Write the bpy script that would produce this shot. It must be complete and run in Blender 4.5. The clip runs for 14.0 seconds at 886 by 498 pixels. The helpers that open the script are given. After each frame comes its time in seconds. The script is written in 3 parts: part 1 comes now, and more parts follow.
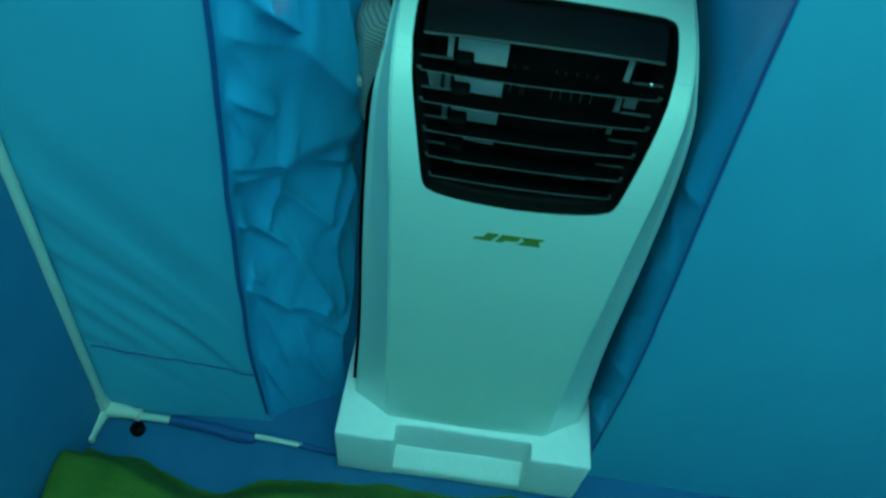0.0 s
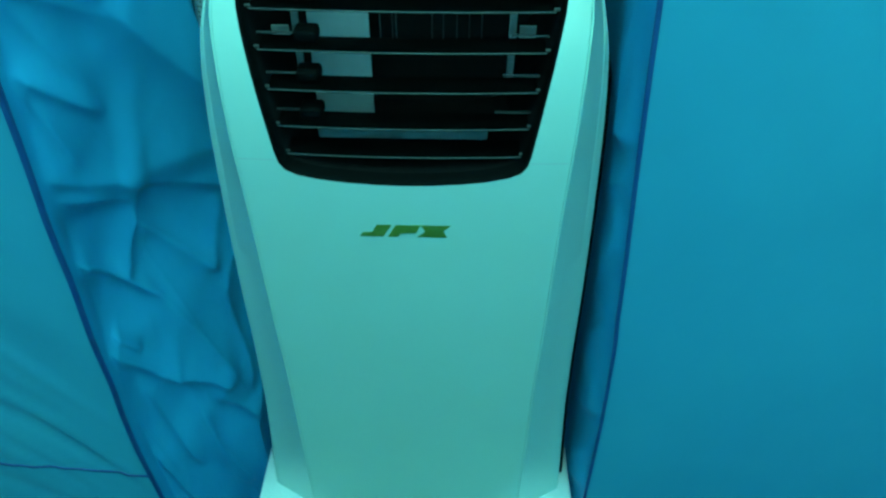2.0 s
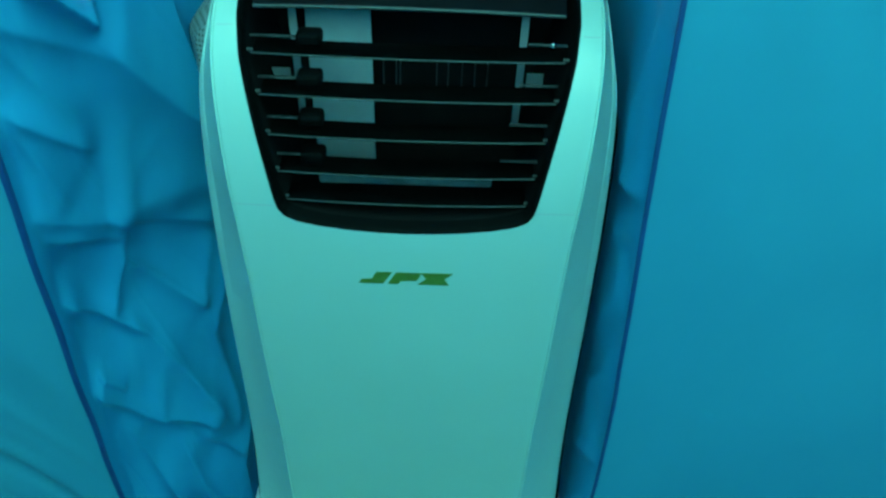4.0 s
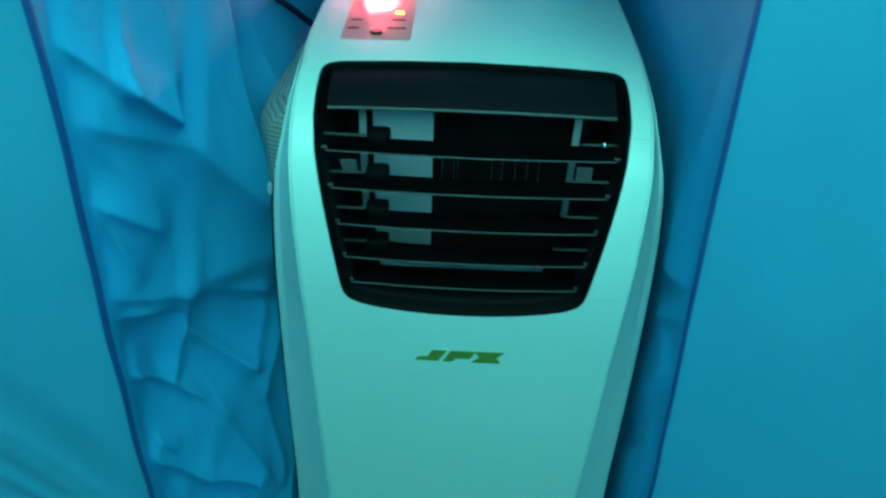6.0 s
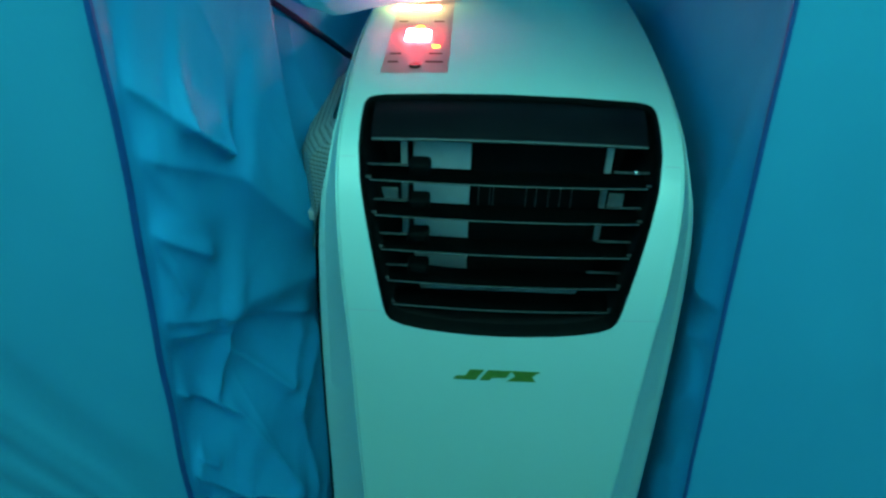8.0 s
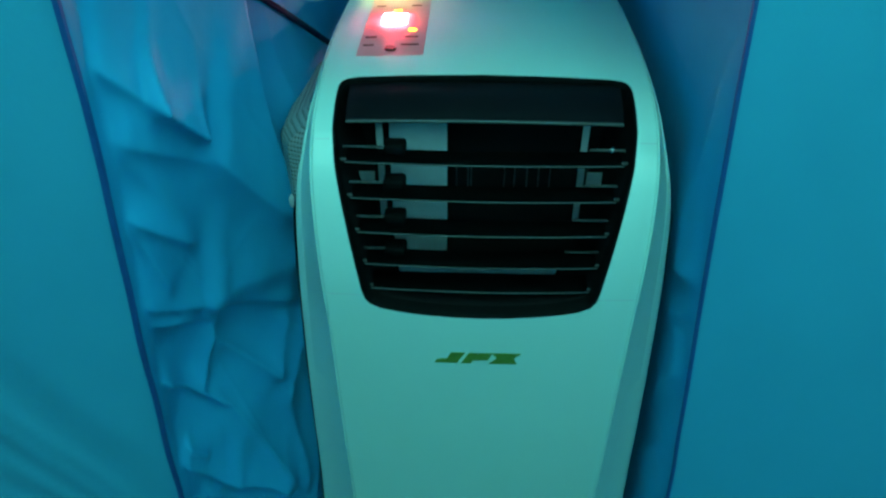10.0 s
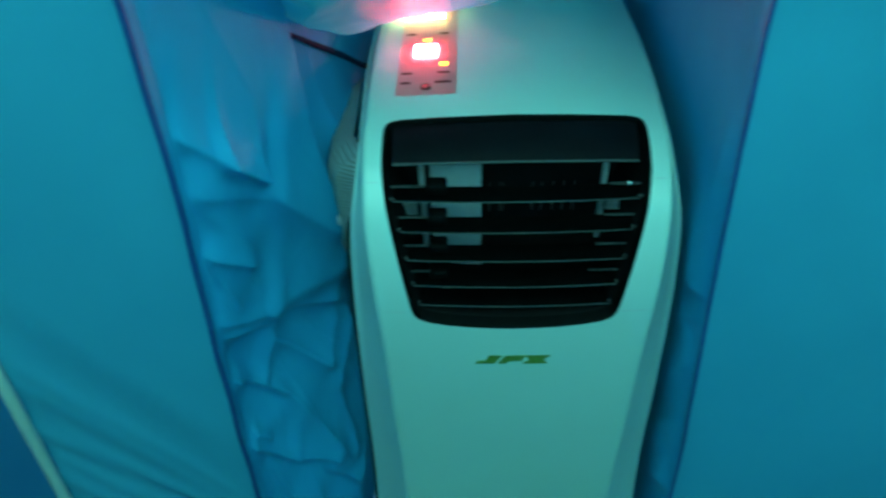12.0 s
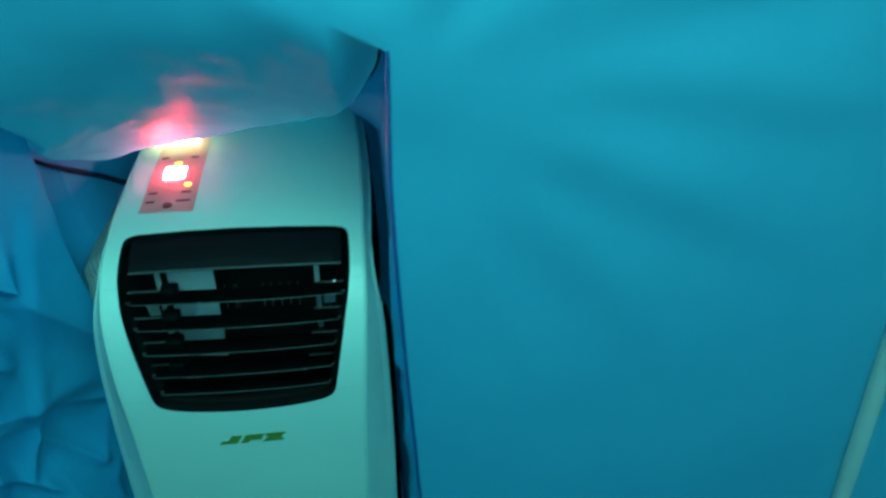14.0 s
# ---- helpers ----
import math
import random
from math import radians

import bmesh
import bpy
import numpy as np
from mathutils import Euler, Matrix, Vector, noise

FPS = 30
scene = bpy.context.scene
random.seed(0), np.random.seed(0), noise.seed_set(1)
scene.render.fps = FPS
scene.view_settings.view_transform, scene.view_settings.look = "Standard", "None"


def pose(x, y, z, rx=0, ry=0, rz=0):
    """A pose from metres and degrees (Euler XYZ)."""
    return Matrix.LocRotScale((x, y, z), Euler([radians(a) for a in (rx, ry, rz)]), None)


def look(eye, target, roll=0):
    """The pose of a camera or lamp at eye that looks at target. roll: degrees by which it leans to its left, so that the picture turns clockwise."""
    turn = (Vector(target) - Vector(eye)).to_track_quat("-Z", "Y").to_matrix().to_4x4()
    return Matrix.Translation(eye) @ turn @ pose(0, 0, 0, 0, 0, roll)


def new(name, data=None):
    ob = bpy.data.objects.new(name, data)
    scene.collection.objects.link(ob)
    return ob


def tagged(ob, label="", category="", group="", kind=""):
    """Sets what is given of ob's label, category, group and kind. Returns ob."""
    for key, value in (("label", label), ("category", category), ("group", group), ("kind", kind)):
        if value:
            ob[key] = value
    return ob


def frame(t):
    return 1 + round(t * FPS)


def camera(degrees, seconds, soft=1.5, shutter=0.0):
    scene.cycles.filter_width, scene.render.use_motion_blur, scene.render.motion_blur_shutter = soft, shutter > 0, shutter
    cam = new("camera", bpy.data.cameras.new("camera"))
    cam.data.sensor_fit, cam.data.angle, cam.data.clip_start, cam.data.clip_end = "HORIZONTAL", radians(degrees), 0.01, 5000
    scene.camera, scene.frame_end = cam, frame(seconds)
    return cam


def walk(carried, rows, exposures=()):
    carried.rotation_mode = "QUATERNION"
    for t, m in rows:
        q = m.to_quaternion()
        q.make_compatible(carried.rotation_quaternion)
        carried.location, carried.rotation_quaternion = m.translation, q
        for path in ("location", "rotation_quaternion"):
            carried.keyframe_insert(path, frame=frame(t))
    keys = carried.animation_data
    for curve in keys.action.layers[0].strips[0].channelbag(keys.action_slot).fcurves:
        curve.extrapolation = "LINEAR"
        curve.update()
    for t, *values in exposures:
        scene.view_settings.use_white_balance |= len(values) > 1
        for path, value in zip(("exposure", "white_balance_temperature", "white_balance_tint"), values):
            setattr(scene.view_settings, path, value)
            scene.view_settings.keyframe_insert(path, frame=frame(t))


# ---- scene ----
cam = camera(64.9, 14.0, soft=2.5, shutter=0.5)
PATH = [
    (0, (-0.061, -0.590, 1.111), (-0.080, 0.674, -0.439), 7.1),
    (0.2, (-0.047, -0.589, 1.099), (-0.082, 0.660, -0.462), 4.8),
    (0.5, (-0.047, -0.563, 1.048), (-0.062, 0.763, -0.450), 4.5),
    (0.7, (-0.029, -0.553, 1.004), (-0.110, 0.815, -0.453), 2.5),
    (1, (-0.022, -0.541, 0.956), (-0.077, 0.918, -0.411), 2.8),
    (1.2, (-0.003, -0.538, 0.924), (-0.077, 0.938, -0.423), 1.7),
    (1.5, (0.016, -0.538, 0.917), (-0.011, 0.954, -0.414), 1.2),
    (2, (0.039, -0.550, 0.918), (0.014, 0.954, -0.400), 0.4),
    (4.3, (0.018, -0.522, 0.934), (0.039, 1.029, -0.329), 2.5),
    (4.5, (0.014, -0.533, 0.952), (0.028, 1.039, -0.285), 2.7),
    (5, (0.010, -0.532, 0.960), (0.021, 1.061, -0.250), 2.7),
    (5.5, (0.005, -0.531, 0.968), (0.017, 1.071, -0.229), 2.2),
    (6, (-0.012, -0.528, 0.976), (-0.033, 1.075, -0.219), 2.1),
    (6.5, (-0.038, -0.529, 0.981), (-0.114, 1.086, -0.196), 1.7),
    (7, (-0.052, -0.532, 0.981), (-0.180, 1.084, -0.190), 1.2),
    (7.5, (-0.051, -0.540, 0.991), (-0.161, 1.089, -0.164), 1.1),
    (8, (-0.033, -0.545, 0.996), (-0.093, 1.083, -0.164), 1.0),
    (8.2, (-0.021, -0.547, 0.988), (-0.086, 1.096, -0.151), 0.9),
    (10.3, (-0.011, -0.551, 0.984), (-0.080, 1.062, -0.197), -0.3),
    (10.5, (-0.015, -0.552, 1.002), (-0.064, 1.022, -0.231), 0.8),
    (11, (-0.007, -0.548, 1.047), (-0.097, 0.973, -0.248), -1.1),
    (11.2, (-0.027, -0.554, 1.063), (-0.170, 0.963, -0.232), -4.1),
    (11.5, (-0.042, -0.554, 1.090), (-0.234, 0.933, -0.233), -4.6),
    (11.7, (-0.043, -0.563, 1.095), (-0.236, 0.916, -0.238), -4.5),
    (12, (-0.038, -0.560, 1.101), (-0.126, 0.935, -0.224), -2.9),
    (12.2, (-0.019, -0.567, 1.095), (-0.012, 0.909, -0.255), -1.0),
    (12.5, (-0.003, -0.565, 1.071), (0.060, 0.876, -0.315), 0.4),
    (12.7, (-0.004, -0.563, 1.078), (0.072, 0.909, -0.274), 0.3),
    (13, (-0.010, -0.569, 1.098), (0.041, 0.933, -0.222), 0.0),
    (13.2, (0.006, -0.579, 1.112), (0.102, 0.958, -0.164), 0.7),
    (13.5, (0.035, -0.605, 1.147), (0.299, 0.960, -0.069), 3.1),
    (13.7, (0.073, -0.630, 1.165), (0.344, 0.956, -0.023), 2.6),
    (14, (0.122, -0.665, 1.189), (0.385, 0.962, 0.056), 2.3),
]
EXPOSURES = [(0.0, 0.06), (0.5, 0.09), (1.0, 0.28), (1.5, 0.50), (2.0, 0.50), (4.5, 0.46), (5.0, 0.50), (6.5, 0.45), (7.0, 0.33), (7.5, 0.09), (8.0, 0.03), (10.5, 0.05), (11.0, 0.07), (12.0, 0.02), (12.5, 0.02), (14.0, 0.06)]
walk(cam, [(t, look(eye, target, roll)) for t, eye, target, roll in PATH], EXPOSURES)

# ---- light: a room outside the tent, seen through its cloth ----
world = bpy.data.worlds.new("room_light")
scene.world = world
world.use_nodes = True
world.node_tree.nodes["Background"].inputs["Color"].default_value = (0.74, 1.0, 0.93, 1)
world.node_tree.nodes["Background"].inputs["Strength"].default_value = 0.9
lamp = new("room_lamp", bpy.data.lights.new("room_lamp", "AREA"))
lamp.data.shape, lamp.data.size, lamp.data.energy, lamp.data.color = "DISK", 0.6, 92.0, (0.77, 1.0, 0.92)
lamp.matrix_world = look((-0.13, -0.40, 2.90), (-0.10, -0.36, 0.0))


# ---- materials ----
def nodes_of(name):
    m = bpy.data.materials.new(name)
    m.use_nodes = True
    t = m.node_tree
    return m, t, t.nodes["Principled BSDF"], t.nodes["Material Output"]


def noise_node(t, scale, detail=4, rough=0.55, coords="Object"):
    tc = t.nodes.new("ShaderNodeTexCoord")
    n = t.nodes.new("ShaderNodeTexNoise")
    n.inputs["Scale"].default_value = scale
    n.inputs["Detail"].default_value = detail
    n.inputs["Roughness"].default_value = rough
    t.links.new(tc.outputs[coords], n.inputs["Vector"])
    return n


def ramp(t, fac, a, b, lo=0.3, hi=0.7):
    r = t.nodes.new("ShaderNodeValToRGB")
    r.color_ramp.elements[0].position, r.color_ramp.elements[1].position = lo, hi
    r.color_ramp.elements[0].color, r.color_ramp.elements[1].color = (*a, 1), (*b, 1)
    t.links.new(fac, r.inputs["Fac"])
    return r.outputs["Color"]


def bump(t, p, fac, strength, dist):
    b = t.nodes.new("ShaderNodeBump")
    b.inputs["Strength"].default_value, b.inputs["Distance"].default_value = strength, dist
    t.links.new(fac, b.inputs["Height"])
    t.links.new(b.outputs["Normal"], p.inputs["Normal"])
    return b


def plain(name, a, b, rough, scale=40, metal=0.0, bump_s=0.0, bump_d=0.0005, bscale=300, spec=0.5):
    m, t, p, o = nodes_of(name)
    n = noise_node(t, scale)
    t.links.new(ramp(t, n.outputs["Fac"], a, b), p.inputs["Base Color"])
    p.inputs["Metallic"].default_value = metal
    p.inputs["Specular IOR Level"].default_value = spec
    r = t.nodes.new("ShaderNodeMapRange")
    r.inputs["To Min"].default_value, r.inputs["To Max"].default_value = rough * 0.85, min(1, rough * 1.15)
    n2 = noise_node(t, scale * 4)
    t.links.new(n2.outputs["Fac"], r.inputs["Value"])
    t.links.new(r.outputs["Result"], p.inputs["Roughness"])
    if bump_s:
        bump(t, p, noise_node(t, bscale, 2).outputs["Fac"], bump_s, bump_d)
    return m


def cloth(name, a, b, through_cloth, share, rough=0.5, weave=0.25, spec=0.2):
    """Thin woven cloth: reflects a..b, lets a share of the light outside through in the colour through_cloth."""
    m, t, p, o = nodes_of(name)
    n = noise_node(t, 7, 5)
    t.links.new(ramp(t, n.outputs["Fac"], a, b), p.inputs["Base Color"])
    p.inputs["Roughness"].default_value = rough
    p.inputs["Specular IOR Level"].default_value = spec
    tc = t.nodes.new("ShaderNodeTexCoord")
    w1 = t.nodes.new("ShaderNodeTexNoise")
    w1.inputs["Scale"].default_value = 900
    t.links.new(tc.outputs["Object"], w1.inputs["Vector"])
    mid = noise_node(t, 26, 3, 0.6)
    add = t.nodes.new("ShaderNodeMath")
    add.operation = "MULTIPLY_ADD"
    add.inputs[1].default_value = 5.0
    t.links.new(mid.outputs["Fac"], add.inputs[0])
    t.links.new(w1.outputs["Fac"], add.inputs[2])
    bp = bump(t, p, add.outputs[0], weave, 0.0006)
    tr = t.nodes.new("ShaderNodeBsdfTranslucent")
    tr.inputs["Color"].default_value = (*through_cloth, 1)
    t.links.new(bp.outputs["Normal"], tr.inputs["Normal"])
    mix = t.nodes.new("ShaderNodeMixShader")
    mix.inputs["Fac"].default_value = share
    t.links.new(p.outputs["BSDF"], mix.inputs[1])
    t.links.new(tr.outputs["BSDF"], mix.inputs[2])
    t.links.new(mix.outputs["Shader"], o.inputs["Surface"])
    return m


def glow(name, colour, strength):
    m, t, p, o = nodes_of(name)
    p.inputs["Base Color"].default_value = (*colour, 1)
    p.inputs["Emission Color"].default_value = (*colour, 1)
    p.inputs["Emission Strength"].default_value = strength
    return m


M_WALL = cloth("blue_tent_cloth", (0.046, 0.38, 0.57), (0.055, 0.42, 0.61), (0.03, 0.42, 0.58), 0.16)
# same tent cloth darkened: the left corner's shade is put into its colour
M_WALL_SHADE = cloth("shaded_tent_cloth", (0.018, 0.165, 0.36), (0.023, 0.19, 0.40), (0.02, 0.28, 0.50), 0.06)
M_SLEEVE = cloth("blue_sleeve_cloth", (0.019, 0.315, 0.59), (0.026, 0.365, 0.65), (0.015, 0.30, 0.56), 0.05, rough=0.45, spec=0.04)
# unseen roof: paler and greener than the walls to tint the light from above
M_ROOF = cloth("light_tinting_roof_cloth", (0.15, 0.55, 0.55), (0.18, 0.60, 0.60), (0.26, 0.84, 0.77), 0.75)
M_FLOOR = cloth("groundsheet", (0.018, 0.13, 0.31), (0.026, 0.165, 0.37), (0.0, 0.1, 0.2), 0.02)
M_BIND = plain("navy_binding", (0.009, 0.075, 0.26), (0.013, 0.095, 0.31), 0.6, 60, bump_s=0.3)
M_NAVY = plain("dark_cord", (0.002, 0.016, 0.045), (0.003, 0.024, 0.065), 0.8, 80, bump_s=0.3, spec=0.05)
M_WHITE = plain("white_plastic", (0.58, 0.765, 0.705), (0.61, 0.795, 0.735), 0.50, 9, bump_s=0.06, bump_d=0.0003, bscale=700, spec=0.15)
M_WHITE.node_tree.nodes["Principled BSDF"].inputs["Coat Weight"].default_value = 0.85
M_WHITE.node_tree.nodes["Principled BSDF"].inputs["Coat Roughness"].default_value = 0.08
M_WHITE.node_tree.nodes["Principled BSDF"].inputs["Coat IOR"].default_value = 1.52
M_FOAM = plain("polystyrene_foam", (0.90, 0.92, 0.92), (0.95, 0.96, 0.96), 0.8, 90, bump_s=0.5, bump_d=0.0012, bscale=260)
M_BLACK = plain("black_plastic", (0.0035, 0.0036, 0.004), (0.005, 0.0051, 0.0056), 0.36, 30, bump_s=0.05, spec=0.04)
M_BEZEL = plain("matt_black_plastic", (0.004, 0.0042, 0.0046), (0.0055, 0.0056, 0.006), 0.6, 30, spec=0.03)
M_FLAP = plain("charcoal_plastic", (0.016, 0.0125, 0.0175), (0.020, 0.0165, 0.022), 0.4, 25, bump_s=0.05, spec=0.10)
M_LIP = plain("dark_grey_edge", (0.035, 0.038, 0.042), (0.06, 0.063, 0.068), 0.35, 120)
M_CAVITY = plain("dark_cavity", (0.012, 0.010, 0.011), (0.016, 0.014, 0.015), 0.8, 30, spec=0.05)
M_GREY = plain("light_grey_plastic", (0.50, 0.51, 0.52), (0.58, 0.59, 0.60), 0.5, 50)
M_PANEL = plain("pale_inner_panel", (0.46, 0.46, 0.48), (0.56, 0.56, 0.58), 0.45, 30)
M_BAR = plain("grey_guide_bar", (0.24, 0.245, 0.25), (0.34, 0.345, 0.35), 0.45, 60)
M_TRAY = plain("dull_grey_tray", (0.17, 0.175, 0.18), (0.31, 0.315, 0.32), 0.5, 45)
M_STEEL = plain("bright_screw", (0.6, 0.6, 0.6), (0.7, 0.7, 0.7), 0.25, 200, metal=1.0)
M_LOGO = plain("olive_green_print", (0.12, 0.20, 0.03), (0.15, 0.25, 0.045), 0.45, 200)
M_POLE = plain("white_pole", (0.62, 0.66, 0.60), (0.68, 0.72, 0.66), 0.5, 30)
M_BLANKET = plain("lime_fleece", (0.050, 0.115, 0.011), (0.080, 0.155, 0.017), 0.9, 22, bump_s=0.8, bump_d=0.003, bscale=240)
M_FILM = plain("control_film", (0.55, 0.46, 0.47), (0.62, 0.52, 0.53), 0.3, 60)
# faint red emission stands in for the display's glow spilling over the film
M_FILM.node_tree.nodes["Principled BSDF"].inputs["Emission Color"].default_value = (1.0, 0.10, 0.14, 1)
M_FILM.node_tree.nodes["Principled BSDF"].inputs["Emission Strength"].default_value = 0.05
M_INK = plain("dark_ink", (0.06, 0.012, 0.014), (0.09, 0.02, 0.02), 0.5, 60)
M_RED = glow("red_display", (1.0, 0.05, 0.06), 310.0)
M_WARM = glow("warm_display", (1.0, 0.20, 0.06), 620.0)
M_AMBER = glow("amber_lamp", (1.0, 0.30, 0.02), 14.0)


def perforated():
    m, t, p, o = nodes_of("perforated_grille")
    tc = t.nodes.new("ShaderNodeTexCoord")
    sep = t.nodes.new("ShaderNodeSeparateXYZ")
    t.links.new(tc.outputs["Object"], sep.inputs[0])
    along = t.nodes.new("ShaderNodeMath")
    along.operation = "SUBTRACT"
    t.links.new(sep.outputs["Y"], along.inputs[0])
    t.links.new(sep.outputs["X"], along.inputs[1])
    mul = []
    for axis in ("Y", "Z"):
        a = t.nodes.new("ShaderNodeMath")
        a.operation = "MULTIPLY"
        a.inputs[1].default_value = 2 * math.pi / 0.0044
        t.links.new(sep.outputs[axis] if axis == "Z" else along.outputs[0], a.inputs[0])
        s_ = t.nodes.new("ShaderNodeMath")
        s_.operation = "SINE"
        t.links.new(a.outputs[0], s_.inputs[0])
        mul.append(s_)
    add = t.nodes.new("ShaderNodeMath")
    t.links.new(mul[0].outputs[0], add.inputs[0])
    t.links.new(mul[1].outputs[0], add.inputs[1])
    t.links.new(ramp(t, add.outputs[0], (0.40, 0.41, 0.39), (0.08, 0.08, 0.08), 0.55, 0.85), p.inputs["Base Color"])
    p.inputs["Roughness"].default_value = 0.55
    return m


M_PERF = perforated()


# ---- builders ----
def mesh_of(name, bm, mat, smooth=True, angle=0.7):
    bmesh.ops.recalc_face_normals(bm, faces=bm.faces)
    me = bpy.data.meshes.new(name)
    bm.to_mesh(me)
    bm.free()
    me.materials.append(mat)
    if smooth:
        me.polygons.foreach_set("use_smooth", [True] * len(me.polygons))
        me.set_sharp_from_angle(angle=angle)
    return me


def part(name, bm, mat, parent=None, label="", smooth=True, angle=0.7):
    ob = new(name, mesh_of(name, bm, mat, smooth, angle))
    ob.parent = parent
    if label:
        tagged(ob, label=label)
    return ob


def thing(name, at, label, category, group="", kind=""):
    ob = new(name)
    ob.location = at
    ob.empty_display_size = 0.05
    return tagged(ob, label, category, group, kind)


def grid(f, nu, nv, u0=0.0, u1=1.0, v0=0.0, v1=1.0):
    bm = bmesh.new()
    rows = [[bm.verts.new(f(u0 + (u1 - u0) * i / nu, v0 + (v1 - v0) * j / nv)) for i in range(nu + 1)] for j in range(nv + 1)]
    for j in range(nv):
        for i in range(nu):
            bm.faces.new((rows[j][i], rows[j][i + 1], rows[j + 1][i + 1], rows[j + 1][i]))
    return bm


def box(x0, x1, y0, y1, z0, z1, bevel=0.0, seg=2, m=None):
    bm = bmesh.new()
    bmesh.ops.create_cube(bm, size=1)
    for v in bm.verts:
        v.co = Vector((x0 + (v.co.x + 0.5) * (x1 - x0), y0 + (v.co.y + 0.5) * (y1 - y0), z0 + (v.co.z + 0.5) * (z1 - z0)))
    if bevel:
        bmesh.ops.bevel(bm, geom=bm.edges[:], offset=bevel, segments=seg, profile=0.5, affect="EDGES")
    if m:
        bm.transform(m)
    return bm


def tube(points, radius, seg=10, caps=True):
    """A round bar along a line of points; radius a number or a list."""
    bm = bmesh.new()
    pts = [Vector(p) for p in points]
    rings = []
    for i, p in enumerate(pts):
        d = (pts[min(i + 1, len(pts) - 1)] - pts[max(i - 1, 0)]).normalized()
        a = d.cross(Vector((0.31, 0.2, 0.93))).normalized()
        b = d.cross(a)
        r = radius[i] if isinstance(radius, (list, tuple)) else radius
        rings.append([bm.verts.new(p + r * (math.cos(k * math.tau / seg) * a + math.sin(k * math.tau / seg) * b)) for k in range(seg)])
    for r0, r1 in zip(rings, rings[1:]):
        for k in range(seg):
            bm.faces.new((r0[k], r0[(k + 1) % seg], r1[(k + 1) % seg], r1[k]))
    if caps:
        bm.faces.new(rings[0])
        bm.faces.new(rings[-1])
    return bm


def n3(x, y, z):
    return noise.noise(Vector((x, y, z)))


def smooth01(a, b, x):
    t = min(1.0, max(0.0, (x - a) / (b - a)))
    return t * t * (3 - 2 * t)


# ---- the tent ----
WALL_Y = -0.11
TOP = 1.0
FLOOR = -0.024


def seam_left(z):
    return float(np.interp(z, [0.0, 0.19, 0.27, 0.365, 0.47, 0.56, 0.66, 0.72, 0.79, 0.85, 1.0, 1.9], [-0.327, -0.330, -0.3255, -0.320, -0.312, -0.305, -0.296, -0.290, -0.285, -0.283, -0.276, -0.21]))


def seam_right(z):
    return float(np.interp(z, [0.06, 0.28, 0.35, 0.41, 0.45, 0.52, 0.60, 0.70, 0.80, 0.88, 1.0, 1.9], [0.205, 0.201, 0.198, 0.195, 0.191, 0.186, 0.179, 0.171, 0.164, 0.160, 0.158, 0.19]))


def pole_left(z):
    return -0.597 + 0.12 * z


def pole_right(z):
    return 0.872 - 0.168 * z


def crease(x, z, x0, z0, x1, z1, depth, width):
    """A soft valley along a line, with a ridge on one flank."""
    dx, dz = x1 - x0, z1 - z0
    ln = math.hypot(dx, dz)
    t = ((x - x0) * dx + (z - z0) * dz) / ln / ln
    d = ((x - x0) * dz - (z - z0) * dx) / ln
    fade = smooth01(-0.08, 0.12, t) * smooth01(1.12, 0.7, t)
    q = d / width
    return depth * fade * (-math.exp(-q * q) + 0.8 * math.exp(-(q - 1.6) ** 2))


WALL_CREASES = [
    (-0.58, 0.62, -0.36, 0.22, 0.006, 0.022), (-0.57, 0.46, -0.35, 0.17, 0.006, 0.015), (-0.56, 0.33, -0.46, 0.15, 0.004, 0.012),
    (-0.50, 0.68, -0.33, 0.34, 0.003, 0.026), (-0.57, 0.24, -0.40, 0.05, 0.004, 0.012), (-0.46, 0.30, -0.35, 0.14, 0.003, 0.010),
    (-0.57, 0.52, -0.34, 0.10, 0.0022, 0.007), (-0.55, 0.60, -0.33, 0.21, 0.0022, 0.008), (-0.56, 0.40, -0.38, 0.06, 0.0022, 0.007),
    (-0.54, 0.23, -0.37, 0.03, 0.0022, 0.006), (-0.47, 0.17, -0.345, 0.0, 0.0026, 0.005), (-0.43, 0.28, -0.335, 0.10, 0.0026, 0.006),
    (0.18, 0.985, 0.66, 0.76, 0.0055, 0.034), (0.18, 0.97, 0.55, 0.58, 0.0035, 0.030), (0.20, 1.00, 0.70, 0.94, 0.0045, 0.032),
    (0.15, 1.01, 0.04, 1.13, 0.005, 0.020), (0.13, 1.012, -0.22, 1.06, 0.003, 0.024), (0.18, 1.02, 0.66, 1.12, 0.005, 0.032),
    (0.175, 0.95, 0.36, 0.55, 0.0025, 0.024), (0.17, 1.03, 0.40, 1.28, 0.006, 0.020),
]


def wall_y(x, z):
    y = WALL_Y + 0.020 * math.exp(-((x + 0.30) / 0.16) ** 2)
    far = 0.25 + 0.75 * smooth01(0.0, 0.14, min(abs(x + 0.30), abs(x - 0.17)))
    y += far * (0.010 * n3(x * 2.2 + 3, 0.4, z * 1.8) + 0.004 * n3(x * 6, 2.2, z * 5))
    for c in WALL_CREASES:
        y += (0.75 if c[0] > 0.1 else 0.55) * crease(x, z, *c)
    return y


def arch(s_):
    """How far the cloth above the opening runs on upward before it turns inward, from one seam (0) to the other (1)."""
    return 0.07 * math.sin(math.pi * min(1.0, max(0.0, s_)))


